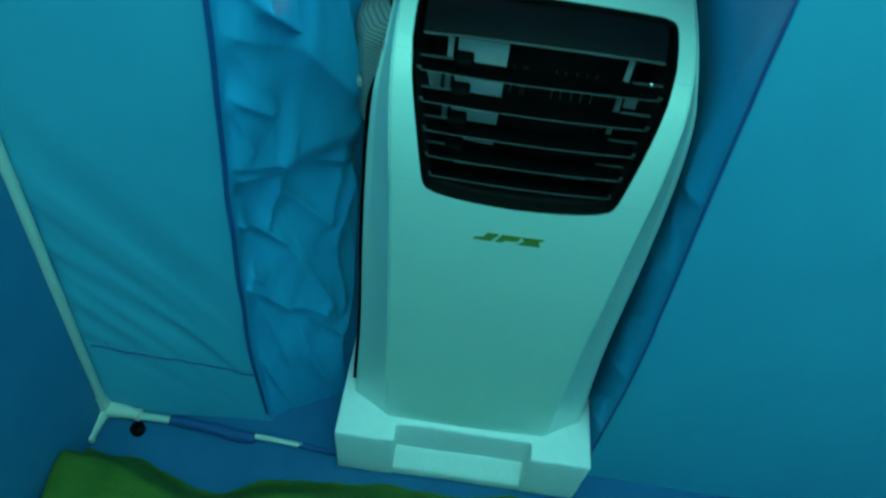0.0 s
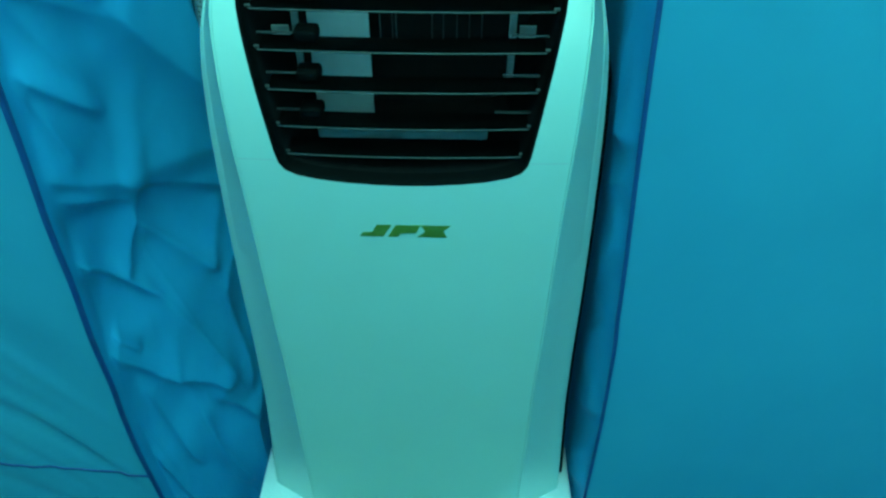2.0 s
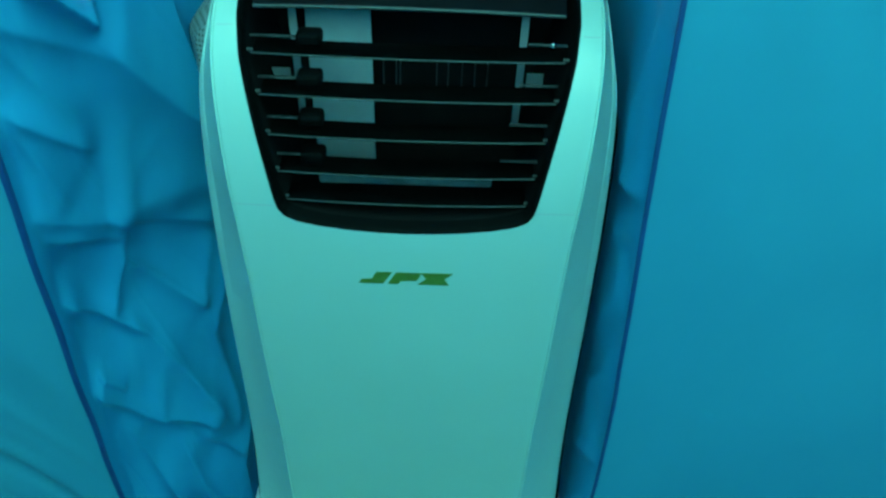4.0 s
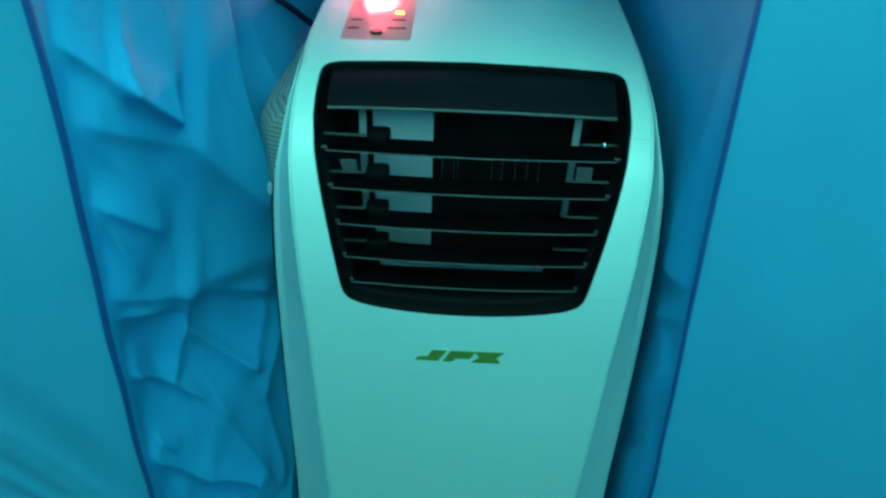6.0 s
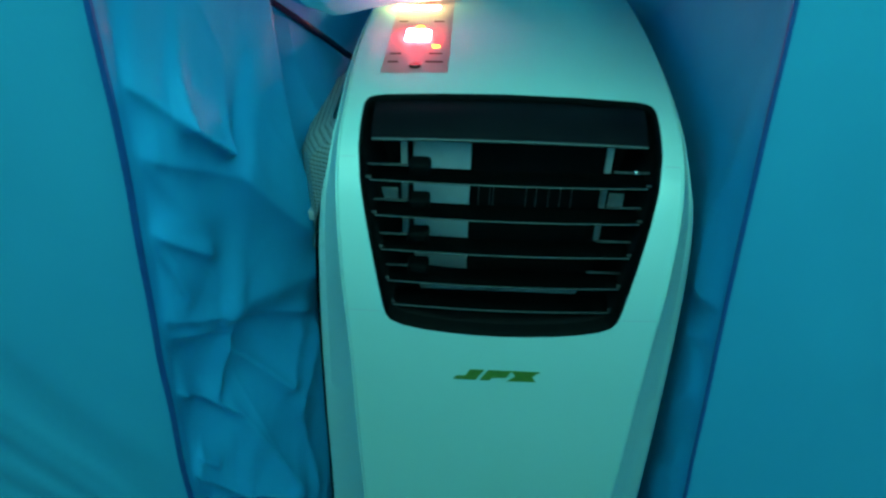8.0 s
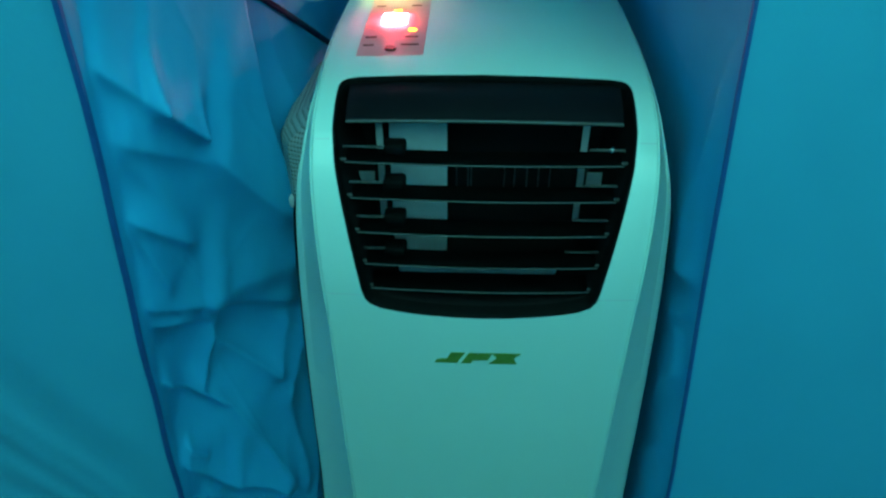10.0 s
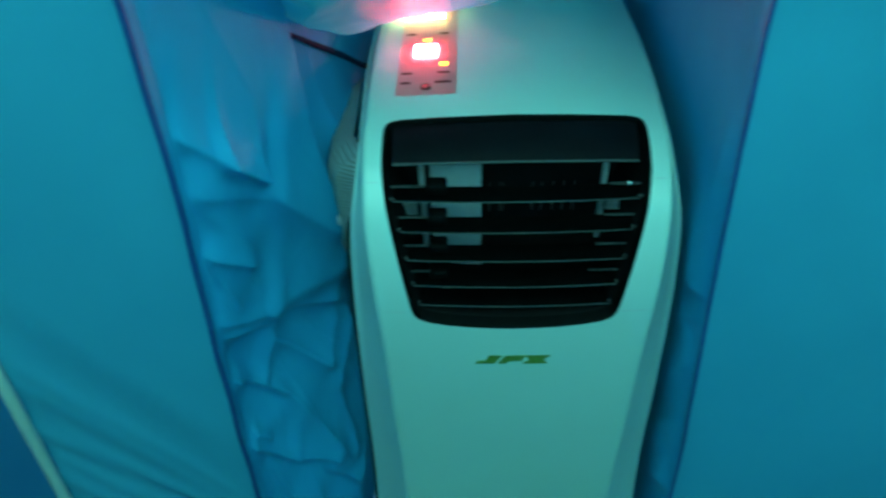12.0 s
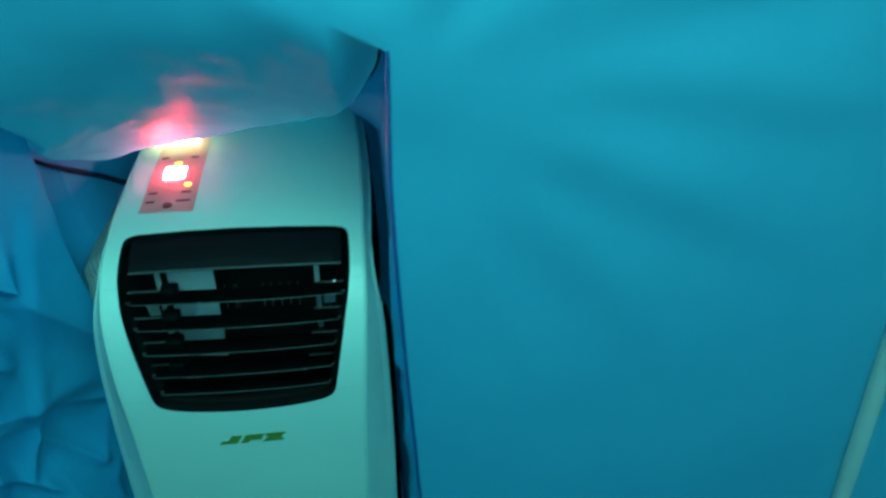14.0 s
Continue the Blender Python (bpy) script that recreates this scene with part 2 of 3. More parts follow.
def front_wall():
    bm = bmesh.new()
    nz, zt, nl, nm, nr = 150, 1.5, 46, 40, 64
    k = round(nz * TOP / zt)
    zs = [-0.03 + (TOP + 0.03) * j / k for j in range(k + 1)] + [TOP + (zt - TOP) * j / (nz - k) for j in range(1, nz - k + 1)]
    rows = []
    for j, z in enumerate(zs):
        a, b, c, d = pole_left(z), seam_left(z), seam_right(z), pole_right(z)
        xs = [a + (b - a) * i / nl for i in range(nl + 1)]
        xm = [b + (c - b) * i / nm for i in range(1, nm)] if j >= k else []
        xr = [c + (d - c) * i / nr for i in range(nr + 1)]
        zm = [z + arch((x - b) / (c - b)) * smooth01(1.4, TOP, z) for x in xm]
        rows.append([[bm.verts.new((x, wall_y(x, z), z)) for x in xs], [bm.verts.new((x, wall_y(x, h), h)) for x, h in zip(xm, zm)],
                     [bm.verts.new((x, wall_y(x, z), z)) for x in xr]])
    for j, (r0, r1) in enumerate(zip(rows, rows[1:])):
        if j >= k:
            strips = [(r0[0] + r0[1] + r0[2], r1[0] + r1[1] + r1[2])]
        else:
            strips = [(r0[0], r1[0]), (r0[2], r1[2])]
        for s0, s1 in strips:
            for i in range(len(s0) - 1):
                bm.faces.new((s0[i], s0[i + 1], s1[i + 1], s1[i]))
    return bm


wall = part("wall_front", front_wall(), M_WALL)
tagged(wall, "thin blue translucent tent cloth wall with soft creases and an open sleeve", "tent wall", kind="structure")


def ribbon(name, pts, wide, thick, mat, parent, label=""):
    """A flat tape along a line on the wall: wide across x or z, thick in y."""
    bm = bmesh.new()
    rings = []
    for i, p in enumerate(pts):
        p = Vector(p)
        d = (Vector(pts[min(i + 1, len(pts) - 1)]) - Vector(pts[max(i - 1, 0)])).normalized()
        s_ = d.cross(Vector((0, 1, 0))).normalized() * wide / 2
        f = Vector((0, -thick, 0))
        rings.append([bm.verts.new(q) for q in (p - s_, p - s_ * 0.7 + f, p + s_ * 0.7 + f, p + s_)])
    for r0, r1 in zip(rings, rings[1:]):
        for k in range(4):
            bm.faces.new((r0[k], r0[(k + 1) % 4], r1[(k + 1) % 4], r1[k]))
    return part(name, bm, mat, parent, label)


ZS = [TOP * i / 60 for i in range(61)]
ribbon("binding", [(seam_left(z) - 0.002 + 0.0012 * n3(z * 14, 1, 2), wall_y(seam_left(z), z) - 0.001, z) for z in ZS], 0.0062, 0.0022, M_BIND, wall, "navy tape stitched along the opening")
ribbon("binding", [(seam_right(z) + 0.001, wall_y(seam_right(z), z) - 0.001, z) for z in ZS], 0.0040, 0.0015, M_BIND, wall, "navy tape stitched along the opening")
def hem_z(x):
    return float(np.interp(x, [-0.56, -0.45, -0.39, -0.315], [0.187, 0.157, 0.144, 0.126])) + 0.0012 * n3(x * 20, 0, 0)


HEM = [pole_left(0.17) + 0.012 + (seam_left(0.16) - pole_left(0.17) - 0.014) * i / 60 for i in range(61)]
ribbon("hem_seam", [(x, wall_y(x, hem_z(x)) - 0.0012, hem_z(x)) for x in HEM], 0.0036, 0.0016, M_BIND, wall)


# side walls, the wall behind, the roof and the floor close the tent
def side(fx, sign):
    def f(u, v):
        z = -0.03 + v * 1.53
        y = wall_y(fx(z), z) + 0.003 - u * 1.80
        return (fx(z) + sign * (0.06 * math.sin(math.pi * u) + 0.012 * smooth01(0, 0.1, u) * n3(y * 3, 5, z * 3)) * 0.5, y, z)
    return grid(f, 40, 40)


# left wall takes the darkened cloth, so its shade is painted in
w2 = part("wall_left", side(pole_left, -1), M_WALL_SHADE)
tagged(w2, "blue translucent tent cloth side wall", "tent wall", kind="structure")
w3 = part("wall_right", side(pole_right, 1), M_WALL)
tagged(w3, "blue translucent tent cloth side wall", "tent wall", kind="structure")
w4 = part("wall_back", grid(lambda u, v: (pole_left(v * 1.5) + u * (pole_right(v * 1.5) - pole_left(v * 1.5)), WALL_Y - 1.76 + 0.01 * n3(u * 4, 1, v * 4), -0.03 + v * 1.53), 20, 20), M_WALL)
tagged(w4, "blue translucent tent cloth wall", "tent wall", kind="structure")
# roof out of view, added to close the tent and shape the top light
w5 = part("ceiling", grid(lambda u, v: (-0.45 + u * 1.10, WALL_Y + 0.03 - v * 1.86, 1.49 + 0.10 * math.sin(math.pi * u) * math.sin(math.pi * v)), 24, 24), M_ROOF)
tagged(w5, "unseen tent cloth roof, made pale to let tinted light in", "tent roof", kind="structure")


def floor_z(x, y):
    return FLOOR - 0.004 + 0.003 * n3(x * 6, y * 6, 1) + 0.003 * n3(x * 9, y * 26, 4)


fl = part("floor", grid(lambda u, v: (-0.75 + u * 1.8, -2.0 + v * 2.5, floor_z(-0.75 + u * 1.8, -2.0 + v * 2.5)), 90, 110), M_FLOOR)
tagged(fl, "blue coated groundsheet of the tent, slightly rumpled", "floor", kind="structure")


# ---- the cloth sleeve round the appliance ----
def sleeve_top(u):
    return float(np.interp(u, [0, 0.5, 1.0, 1.25, 1.5, 1.6], [TOP, 0.935, 0.868, 0.825, 0.79, 0.785]))


# folds of the sleeve: from and to (share of the depth, height), depth, width of the lit flank, width of the shaded flank
LEFT_FOLDS = [
    (0.06, 0.800, 0.30, 0.757, 0.007, 0.025, 0.009), (0.26, 0.762, 0.55, 0.716, 0.018, 0.030, 0.006),
    (0.06, 0.742, 0.58, 0.690, 0.007, 0.045, 0.012), (0.56, 0.700, 0.98, 0.590, 0.013, 0.060, 0.026),
    (0.05, 0.740, 0.40, 0.640, 0.004, 0.030, 0.014), (0.05, 0.672, 0.42, 0.612, 0.007, 0.022, 0.008), (0.06, 0.665, 0.22, 0.575, 0.006, 0.024, 0.010),
    (0.03, 0.578, 0.50, 0.524, 0.010, 0.060, 0.014), (0.44, 0.528, 0.97, 0.480, 0.013, 0.080, 0.016),
    (0.08, 0.548, 0.47, 0.505, 0.006, 0.014, 0.008), (0.34, 0.425, 0.49, 0.515, 0.009, 0.020, 0.010),
    (0.82, 0.385, 0.43, 0.485, 0.013, 0.030, 0.014), (0.90, 0.465, 0.79, 0.390, 0.008, 0.030, 0.012),
    (0.05, 0.478, 0.47, 0.385, 0.013, 0.018, 0.010), (0.86, 0.205, 0.43, 0.402, 0.012, 0.050, 0.022),
    (0.05, 0.350, 0.40, 0.258, 0.011, 0.050, 0.016), (0.38, 0.262, 0.78, 0.225, 0.013, 0.060, 0.012),
    (0.13, 0.362, 0.27, 0.326, 0.006, 0.010, 0.006), (0.84, 0.030, 0.54, 0.205, 0.012, 0.045, 0.014),
    (0.20, 0.265, 0.46, 0.100, 0.008, 0.030, 0.016), (0.66, 0.215, 1.00, 0.150, 0.009, 0.030, 0.012), (0.99, 0.450, 0.82, 0.350, 0.009, 0.030, 0.012),
    (0.93, 0.200, 0.82, 0.370, 0.008, 0.030, 0.014), (0.10, 0.150, 0.30, 0.010, 0.006, 0.020, 0.010),
]
RIGHT_FOLDS = [
    (0.00, 0.810, 0.15, 0.630, 0.006, 0.060, 0.015), (0.00, 0.634, 0.15, 0.612, 0.010, 0.035, 0.006), (0.00, 0.600, 0.17, 0.545, 0.006, 0.020, 0.008),
    (0.01, 0.535, 0.18, 0.420, 0.008, 0.040, 0.008), (0.18, 0.330, 0.01, 0.440, 0.007, 0.035, 0.010), (0.00, 0.300, 0.17, 0.240, 0.008, 0.040, 0.008),
    (0.17, 0.120, 0.00, 0.240, 0.007, 0.030, 0.010), (0.00, 0.160, 0.17, 0.100, 0.007, 0.030, 0.008),
]


def fold(x, z, x0, z0, x1, z1, depth, lit, shade):
    """A ridge in cloth: a broad flank on one side of the line and a steep one on the other."""
    dx, dz = x1 - x0, z1 - z0
    ln = math.hypot(dx, dz)
    t = ((x - x0) * dx + (z - z0) * dz) / ln / ln
    q = ((x - x0) * dz - (z - z0) * dx) / ln
    fade = smooth01(-0.12, 0.15, t) * smooth01(1.12, 0.82, t)
    if fade == 0.0:
        return 0.0
    k = -q / lit if q < 0 else q / shade
    return depth * fade * math.exp(-math.sqrt(k * k + 0.01) + 0.1)


def crumple(x, y, z):
    """Flat facets that meet in folds."""
    d, _ = noise.voronoi(Vector((x, y, z)))
    return -math.exp(-5.0 * (d[1] - d[0])) + 0.5 * d[0]


def left_sleeve(u, v):
    """u: from the opening's edge back to the appliance (0..1) and on along it (1..1.6); v: height."""
    z = -0.03 + v * (sleeve_top(u) + 0.03)
    p0 = Vector((seam_left(z), wall_y(seam_left(z), z)))
    p2 = Vector((float(np.interp(z, [0, 0.13, 0.25, 0.5, 0.6, 0.7, 0.8, 1.0], [-0.206, -0.208, -0.193, -0.184, -0.184, -0.191, -0.196, -0.205])),
                 float(np.interp(z, [0, 0.13, 0.25, 0.5, 0.6, 0.7, 1.0], [-0.03, -0.02, 0.02, 0.05, 0.045, 0.035, 0.05]))))
    bow = float(np.interp(z, [0, 0.15, 0.4, 0.6, 0.75, 1.0], [0.01, 0.03, 0.05, 0.03, 0.0, 0.0]))
    w = min(1.0, u)
    mid = (p0 + p2) / 2 + Vector((-bow, bow * 0.55))
    q = p0 * (1 - w) ** 2 + mid * 2 * w * (1 - w) + p2 * w * w
    if u > 1:
        q = q + Vector((0.02 * smooth01(1, 1.6, u) - 0.014 * smooth01(1, 1.15, u) * smooth01(0.68, 0.76, z) - 0.012 * math.sin(math.pi * min(1, (u - 1) / 0.3)), min(u - 1, 0.5) * 0.20 + max(0, u - 1.5) * 0.36))
    nrm = Vector((p2.y - p0.y, -(p2.x - p0.x))).normalized()
    amp = smooth01(0.0, 0.10, w) * smooth01(1.9, 1.0, u)
    calm = 1 - 0.85 * smooth01(0.74, 0.83, z)
    d = 0.007 * calm * n3(w * 2.2 + 1, 7, z * 5.5) + 0.0030 * calm * n3(w * 5 + 3 * z, 4, z * 11) - 0.0035 * (1 - 0.7 * smooth01(0.55, 0.68, z)) * crumple(w * 1.5 - 2.2 * z, 7.5, w * 1.6 + z * 6.0)
    for c in LEFT_FOLDS:
        d += 1.5 * fold(w * 0.30, z, c[0] * 0.30, c[1], c[2] * 0.30, *c[3:])
    q = q + nrm * ((d - 0.009 - 0.015 * smooth01(0.54, 0.50, z) * smooth01(0.34, 0.46, z) * smooth01(0.0, 0.25, w) + 0.0012 * calm * n3(w * 9 + 6 * z, 2, 26 * z - 6 * w)) * amp)
    return (q.x, q.y, z)


def right_sleeve(u, v):
    z = -0.03 + v * (TOP + 0.03 - 0.21 * smooth01(0, 1, u))
    side_x = float(np.interp(z, [0.1, 0.25, 0.43, 0.58, 0.68, 0.74, 0.80, 1.0], [0.192, 0.185, 0.180, 0.1745, 0.169, 0.165, 0.164, 0.158]))
    k = smooth01(0.0, 0.16, u)
    near = seam_right(z) * (1 - k) + side_x * k + 0.004 * max(0.0, u - 0.16)
    deep = seam_right(z) + u * 0.02
    high = 0.65 + 0.35 * smooth01(0.585, 0.66, z)
    x = near * high + deep * (1 - high)
    d = 0.004 * n3(u * 4, 11, z * 6) - 0.003 * crumple(u * 3.4 + z, 13.5, z * 6) * smooth01(0.75, 0.6, z)
    for c in RIGHT_FOLDS:
        d += fold(u * 0.46, z, c[0] * 0.46, c[1], c[2] * 0.46, *c[3:])
    d *= -smooth01(0, 0.06, u) * (1 - 0.75 * smooth01(0.16, 0.26, u))
    x -= 0.065 * smooth01(0.35, 1, u) * smooth01(0.93, 1.0, v)
    return (x + max(d, -0.014 + 0.008 * smooth01(0.06, 0.14, u)) + 0.003 * k, wall_y(seam_right(z), z) + u * 0.46, z)


def roof_line(u, w):
    """The sleeve's top between its two upper edges, from the wall (0) to its end on the appliance (1)."""
    a = Vector(left_sleeve(w / 0.55 if w < 0.55 else 1 + (w - 0.55) / 0.45 * 0.5, 1))
    b = Vector(right_sleeve(w, 1))
    p = a * (1 - u) + b * u
    p.z -= 0.020 * math.sin(math.pi * u) * math.sin(math.pi * w)
    p.y -= 0.012 * math.sin(math.pi * u) * w
    return p


def contact(x):
    """How far back the sleeve's top comes down on the appliance."""
    return float(np.interp(x, [-0.17, -0.12, -0.06, 0.03, 0.10, 0.16], [0.150, 0.193, 0.213, 0.25, 0.315, 0.34]))


def sleeve_roof(u, v):
    w = min(1, v)
    p = roof_line(u, w)
    # away from the edges the cloth falls steeply from the wall, then sweeps back on to the appliance
    k = min(1, 3 * math.sin(math.pi * u))
    y0, z0 = wall_y(p.x, TOP + arch(u)), TOP + arch(u)
    p.y += k * (y0 + (contact(p.x) - y0) * w ** 1.6 - p.y)
    p.z += k * (z0 + (0.784 - z0) * (1 - (1 - w) ** 1.2) - p.z) + (1 - k) * arch(u) * (1 - w) ** 2
    free = smooth01(0, 0.2, w) * smooth01(0, 0.06, u) * smooth01(1, 0.94, u)
    p.z += free * (0.0065 * n3(u * 4, 21, w * 5) + 0.003 * crumple(u * 3, 23.5, w * 3) + 0.0022 * n3(u * 16, 3, w * 14))
    p.y += free * smooth01(1, 0.8, w) * 0.010 * n3(u * 5, 31, w * 3)
    if v > 1:
        p.y = min(p.y + (v - 1) * 0.5, 0.41 + 0.004 * v)
        p.z -= (v - 1) * 0.012
    if v == 0:
        p.z = z0
        p.y = wall_y(p.x, p.z) + 0.0005
    low = math.exp(-((p.x + 0.085) / 0.06) ** 2)
    p.z = max(p.z, 0.7845 - 0.0045 * low + 0.002 * n3(u * 9, 4, w * 9) if u > 0.12 else 0.7)
    return p


sleeve = thing("cloth_sleeve", (0, 0, 0), "crumpled blue cloth sleeve gathered round the air conditioner", "cloth sleeve")
part("sleeve_side", grid(left_sleeve, 240, 330, 0, 2.4, 0, 1), M_SLEEVE, sleeve, angle=3.2)
part("sleeve_side", grid(right_sleeve, 150, 240, 0, 1.25), M_SLEEVE, sleeve, angle=3.2)
part("sleeve_top", grid(sleeve_roof, 90, 90, 0, 1, 0, 1.6), M_WALL, sleeve, angle=3.2)
part("sleeve_back", grid(lambda u, v: (-0.23 + u * 0.47, 0.40 + 0.02 * n3(u * 5, 2, v * 7), -0.03 + v * 0.87), 20, 30), M_SLEEVE, sleeve)
part("edge_cord", tube([(-0.245, 0.02, 0.880), (-0.226, 0.05, 0.842), (-0.210, 0.080, 0.812), (-0.198, 0.108, 0.790), (-0.190, 0.135, 0.771), (-0.182, 0.160, 0.753), (-0.168, 0.186, 0.729), (-0.155, 0.20, 0.715)], [0.001, 0.0022, 0.0028, 0.0032, 0.0034, 0.0034, 0.0034, 0.003], 10), M_NAVY, sleeve, "dark cord along the sleeve edge")
part("edge_cord", tube([Vector(sleeve_roof(1, v)) + Vector((-0.002, -0.001, -0.003)) for v in [0.02 + 0.8 * i / 20 for i in range(21)]], [0.0006 + 0.0016 * math.sin(math.pi * i / 20) for i in range(21)], 8), M_NAVY, sleeve, "dark cord along the sleeve edge")

# ---- tent frame ----
def foot_of(pole_x, z):
    return (pole_x(z), WALL_Y - 0.010, z)


pole = thing("tent_pole", (-0.600, -0.12, FLOOR), "white tent pole rising from a corner joint", "tent pole", "tent poles")
part("pole_tube", tube([foot_of(pole_left, z) for z in (0.02, 0.5, 1.0, 1.48)], 0.0072, 12), M_POLE, pole).matrix_parent_inverse = pole.matrix_basis.inverted()
pole2 = thing("tent_pole", (0.872, -0.12, FLOOR), "white tent pole along the cloth wall's edge", "tent pole", "tent poles")
part("pole_tube", tube([foot_of(pole_right, z) for z in (FLOOR, 0.5, 1.0, 1.48)], 0.0125, 14), M_POLE, pole2).matrix_parent_inverse = pole2.matrix_basis.inverted()

# three arms that swell towards a common hub, each with a rolled rim
joint = thing("corner_joint", (-0.603, -0.118, FLOOR), "white plastic three-way tent corner joint on the floor", "joint")
HUB = Vector((-0.603, -0.115, FLOOR + 0.015))
for tip, r in ((Vector((-0.5965, -0.120, 0.052)), 0.0105), (Vector((-0.538, -0.119, FLOOR + 0.010)), 0.0095), (Vector((-0.606, -0.176, FLOOR + 0.010)), 0.0095)):
    way = tip - HUB
    ob = part("arm", tube([HUB + way * k for k in (-0.06, 0.0, 0.2, 0.45, 0.7, 0.86, 0.88, 0.98, 1.0)], [0.010, 0.016, 0.0155, 0.0125, 0.0108, r, r + 0.0016, r + 0.0016, r * 0.8], 14), M_POLE, joint)
    ob.matrix_parent_inverse = joint.matrix_basis.inverted()

rod = thing("floor_pole", (0, 0, 0), "white tent pole lying along the foot of the wall", "tent pole", "tent poles")
part("pole_tube", tube([(-0.545, -0.119, FLOOR + 0.008), (-0.480, -0.1195, FLOOR + 0.0075)], 0.0065, 10), M_POLE, rod)
part("cloth_loop", tube([(-0.488, -0.1195, FLOOR + 0.008), (-0.45, -0.121, FLOOR + 0.008), (-0.41, -0.124, FLOOR + 0.007), (-0.37, -0.130, FLOOR + 0.006), (-0.342, -0.130, FLOOR + 0.006)], [0.0072, 0.0088, 0.0096, 0.0105, 0.0085], 12), M_BIND, rod, "navy cloth loop over the pole")
part("pole_tube", tube([(-0.343, -0.126, FLOOR + 0.006), (-0.262, -0.131, FLOOR + 0.006)], 0.0045, 10), M_POLE, rod)
part("cord", tube([(-0.266, -0.131, FLOOR + 0.006), (-0.235, -0.134, FLOOR + 0.005), (-0.195, -0.136, FLOOR + 0.004)], [0.0046, 0.0042, 0.0036], 10), M_BIND, rod, "navy cord running on from the pole")

peg = part("rubber_foot", tube([(-0.538, -0.140, FLOOR - 0.003), (-0.538, -0.140, FLOOR + 0.006), (-0.538, -0.140, FLOOR + 0.009), (-0.538, -0.140, FLOOR + 0.010)], [0.0125, 0.012, 0.009, 0.004], 16), M_BLACK)
tagged(peg, "small black rubber foot on the groundsheet", "foot")


# ---- the foam block under the appliance ----
def foam_block():
    bm = bmesh.new()
    # plan of the block with the front recess, then the sloping step in the recess
    z1 = 0.108
    plan = [(-0.197, -0.156), (-0.105, -0.156), (-0.105, -0.128), (0.103, -0.128), (0.103, -0.156), (0.195, -0.156), (0.195, 0.34), (-0.197, 0.34)]

    def prism(a, b):
        bm.faces.new(a)
        bm.faces.new(b[::-1])
        for i in range(len(a)):
            k = (i + 1) % len(a)
            bm.faces.new((a[k], a[i], b[i], b[k]))
    prism([bm.verts.new((x, y, z1)) for x, y in plan], [bm.verts.new((x, y, FLOOR)) for x, y in plan])
    step = [(-0.1545, FLOOR), (-0.1275, FLOOR), (-0.1275, 0.034), (-0.1545, 0.0)]
    prism([bm.verts.new((-0.106, y, z)) for y, z in step], [bm.verts.new((0.104, y, z)) for y, z in step])
    bmesh.ops.recalc_face_normals(bm, faces=bm.faces)
    bmesh.ops.bevel(bm, geom=[e for e in bm.edges if e.calc_face_angle(0) > 0.3], offset=0.004, segments=3, profile=0.5, affect="EDGES")
    bmesh.ops.subdivide_edges(bm, edges=[e for e in bm.edges if e.calc_length() > 0.03], cuts=3, use_grid_fill=True)
    for v in bm.verts:
        v.co += 0.0012 * Vector((n3(v.co.x * 30, v.co.y * 30, v.co.z * 30), n3(v.co.x * 30 + 9, v.co.y * 30, v.co.z * 30), 0))
    return bm


foam = part("foam_block", foam_block(), M_FOAM, None, "", True, 0.5)
tagged(foam, "white polystyrene packing block with a front recess under the air conditioner", "foam block")


# ---- the air conditioner ----
def catmull(keys, n):
    """A smooth line of n + 1 rows through rows of numbers."""
    k = np.array(keys, float)
    k = np.vstack([2 * k[0] - k[1], k, 2 * k[-1] - k[-2]])
    out = []
    for i in range(n + 1):
        t = i / n * (len(keys) - 1)
        j = min(int(t), len(keys) - 2)
        t -= j
        a, b, c, d = k[j:j + 4]
        out.append(0.5 * (2 * b + (c - a) * t + (2 * a - 5 * b + 4 * c - d) * t * t + (3 * b - a - 3 * c + d) * t ** 3))
    return np.array(out)


# front line of the shell from the foot over the shoulder to the back: y, z, outer half width, half width of the flat face, step back of the sides
SHELL = catmull([
    (-0.1185, 0.104, 0.179, 0.122, 0.037), (-0.1165, 0.13, 0.178, 0.1232, 0.0365), (-0.1135, 0.16, 0.177, 0.124, 0.037), (-0.1095, 0.20, 0.175, 0.1252, 0.038), (-0.1065, 0.26, 0.172, 0.126, 0.039), (-0.105, 0.34, 0.1695, 0.126, 0.040),
    (-0.105, 0.43, 0.1675, 0.1275, 0.040), (-0.105, 0.52, 0.1645, 0.128, 0.040), (-0.1045, 0.58, 0.162, 0.129, 0.040), (-0.102, 0.63, 0.1595, 0.131, 0.039),
    (-0.093, 0.680, 0.1565, 0.133, 0.036), (-0.077, 0.716, 0.153, 0.135, 0.031), (-0.053, 0.740, 0.149, 0.136, 0.026), (-0.027, 0.7545, 0.147, 0.136, 0.022),
    (0.0, 0.762, 0.1465, 0.136, 0.020), (0.05, 0.768, 0.149, 0.138, 0.022), (0.11, 0.7715, 0.152, 0.139, 0.024), (0.18, 0.775, 0.153, 0.139, 0.026),
    (0.27, 0.777, 0.152, 0.137, 0.028), (0.33, 0.774, 0.150, 0.135, 0.028), (0.365, 0.755, 0.146, 0.130, 0.03)], 900)
ARC = np.concatenate([[0], np.cumsum(np.hypot(np.diff(SHELL[:, 0]), np.diff(SHELL[:, 1])))])


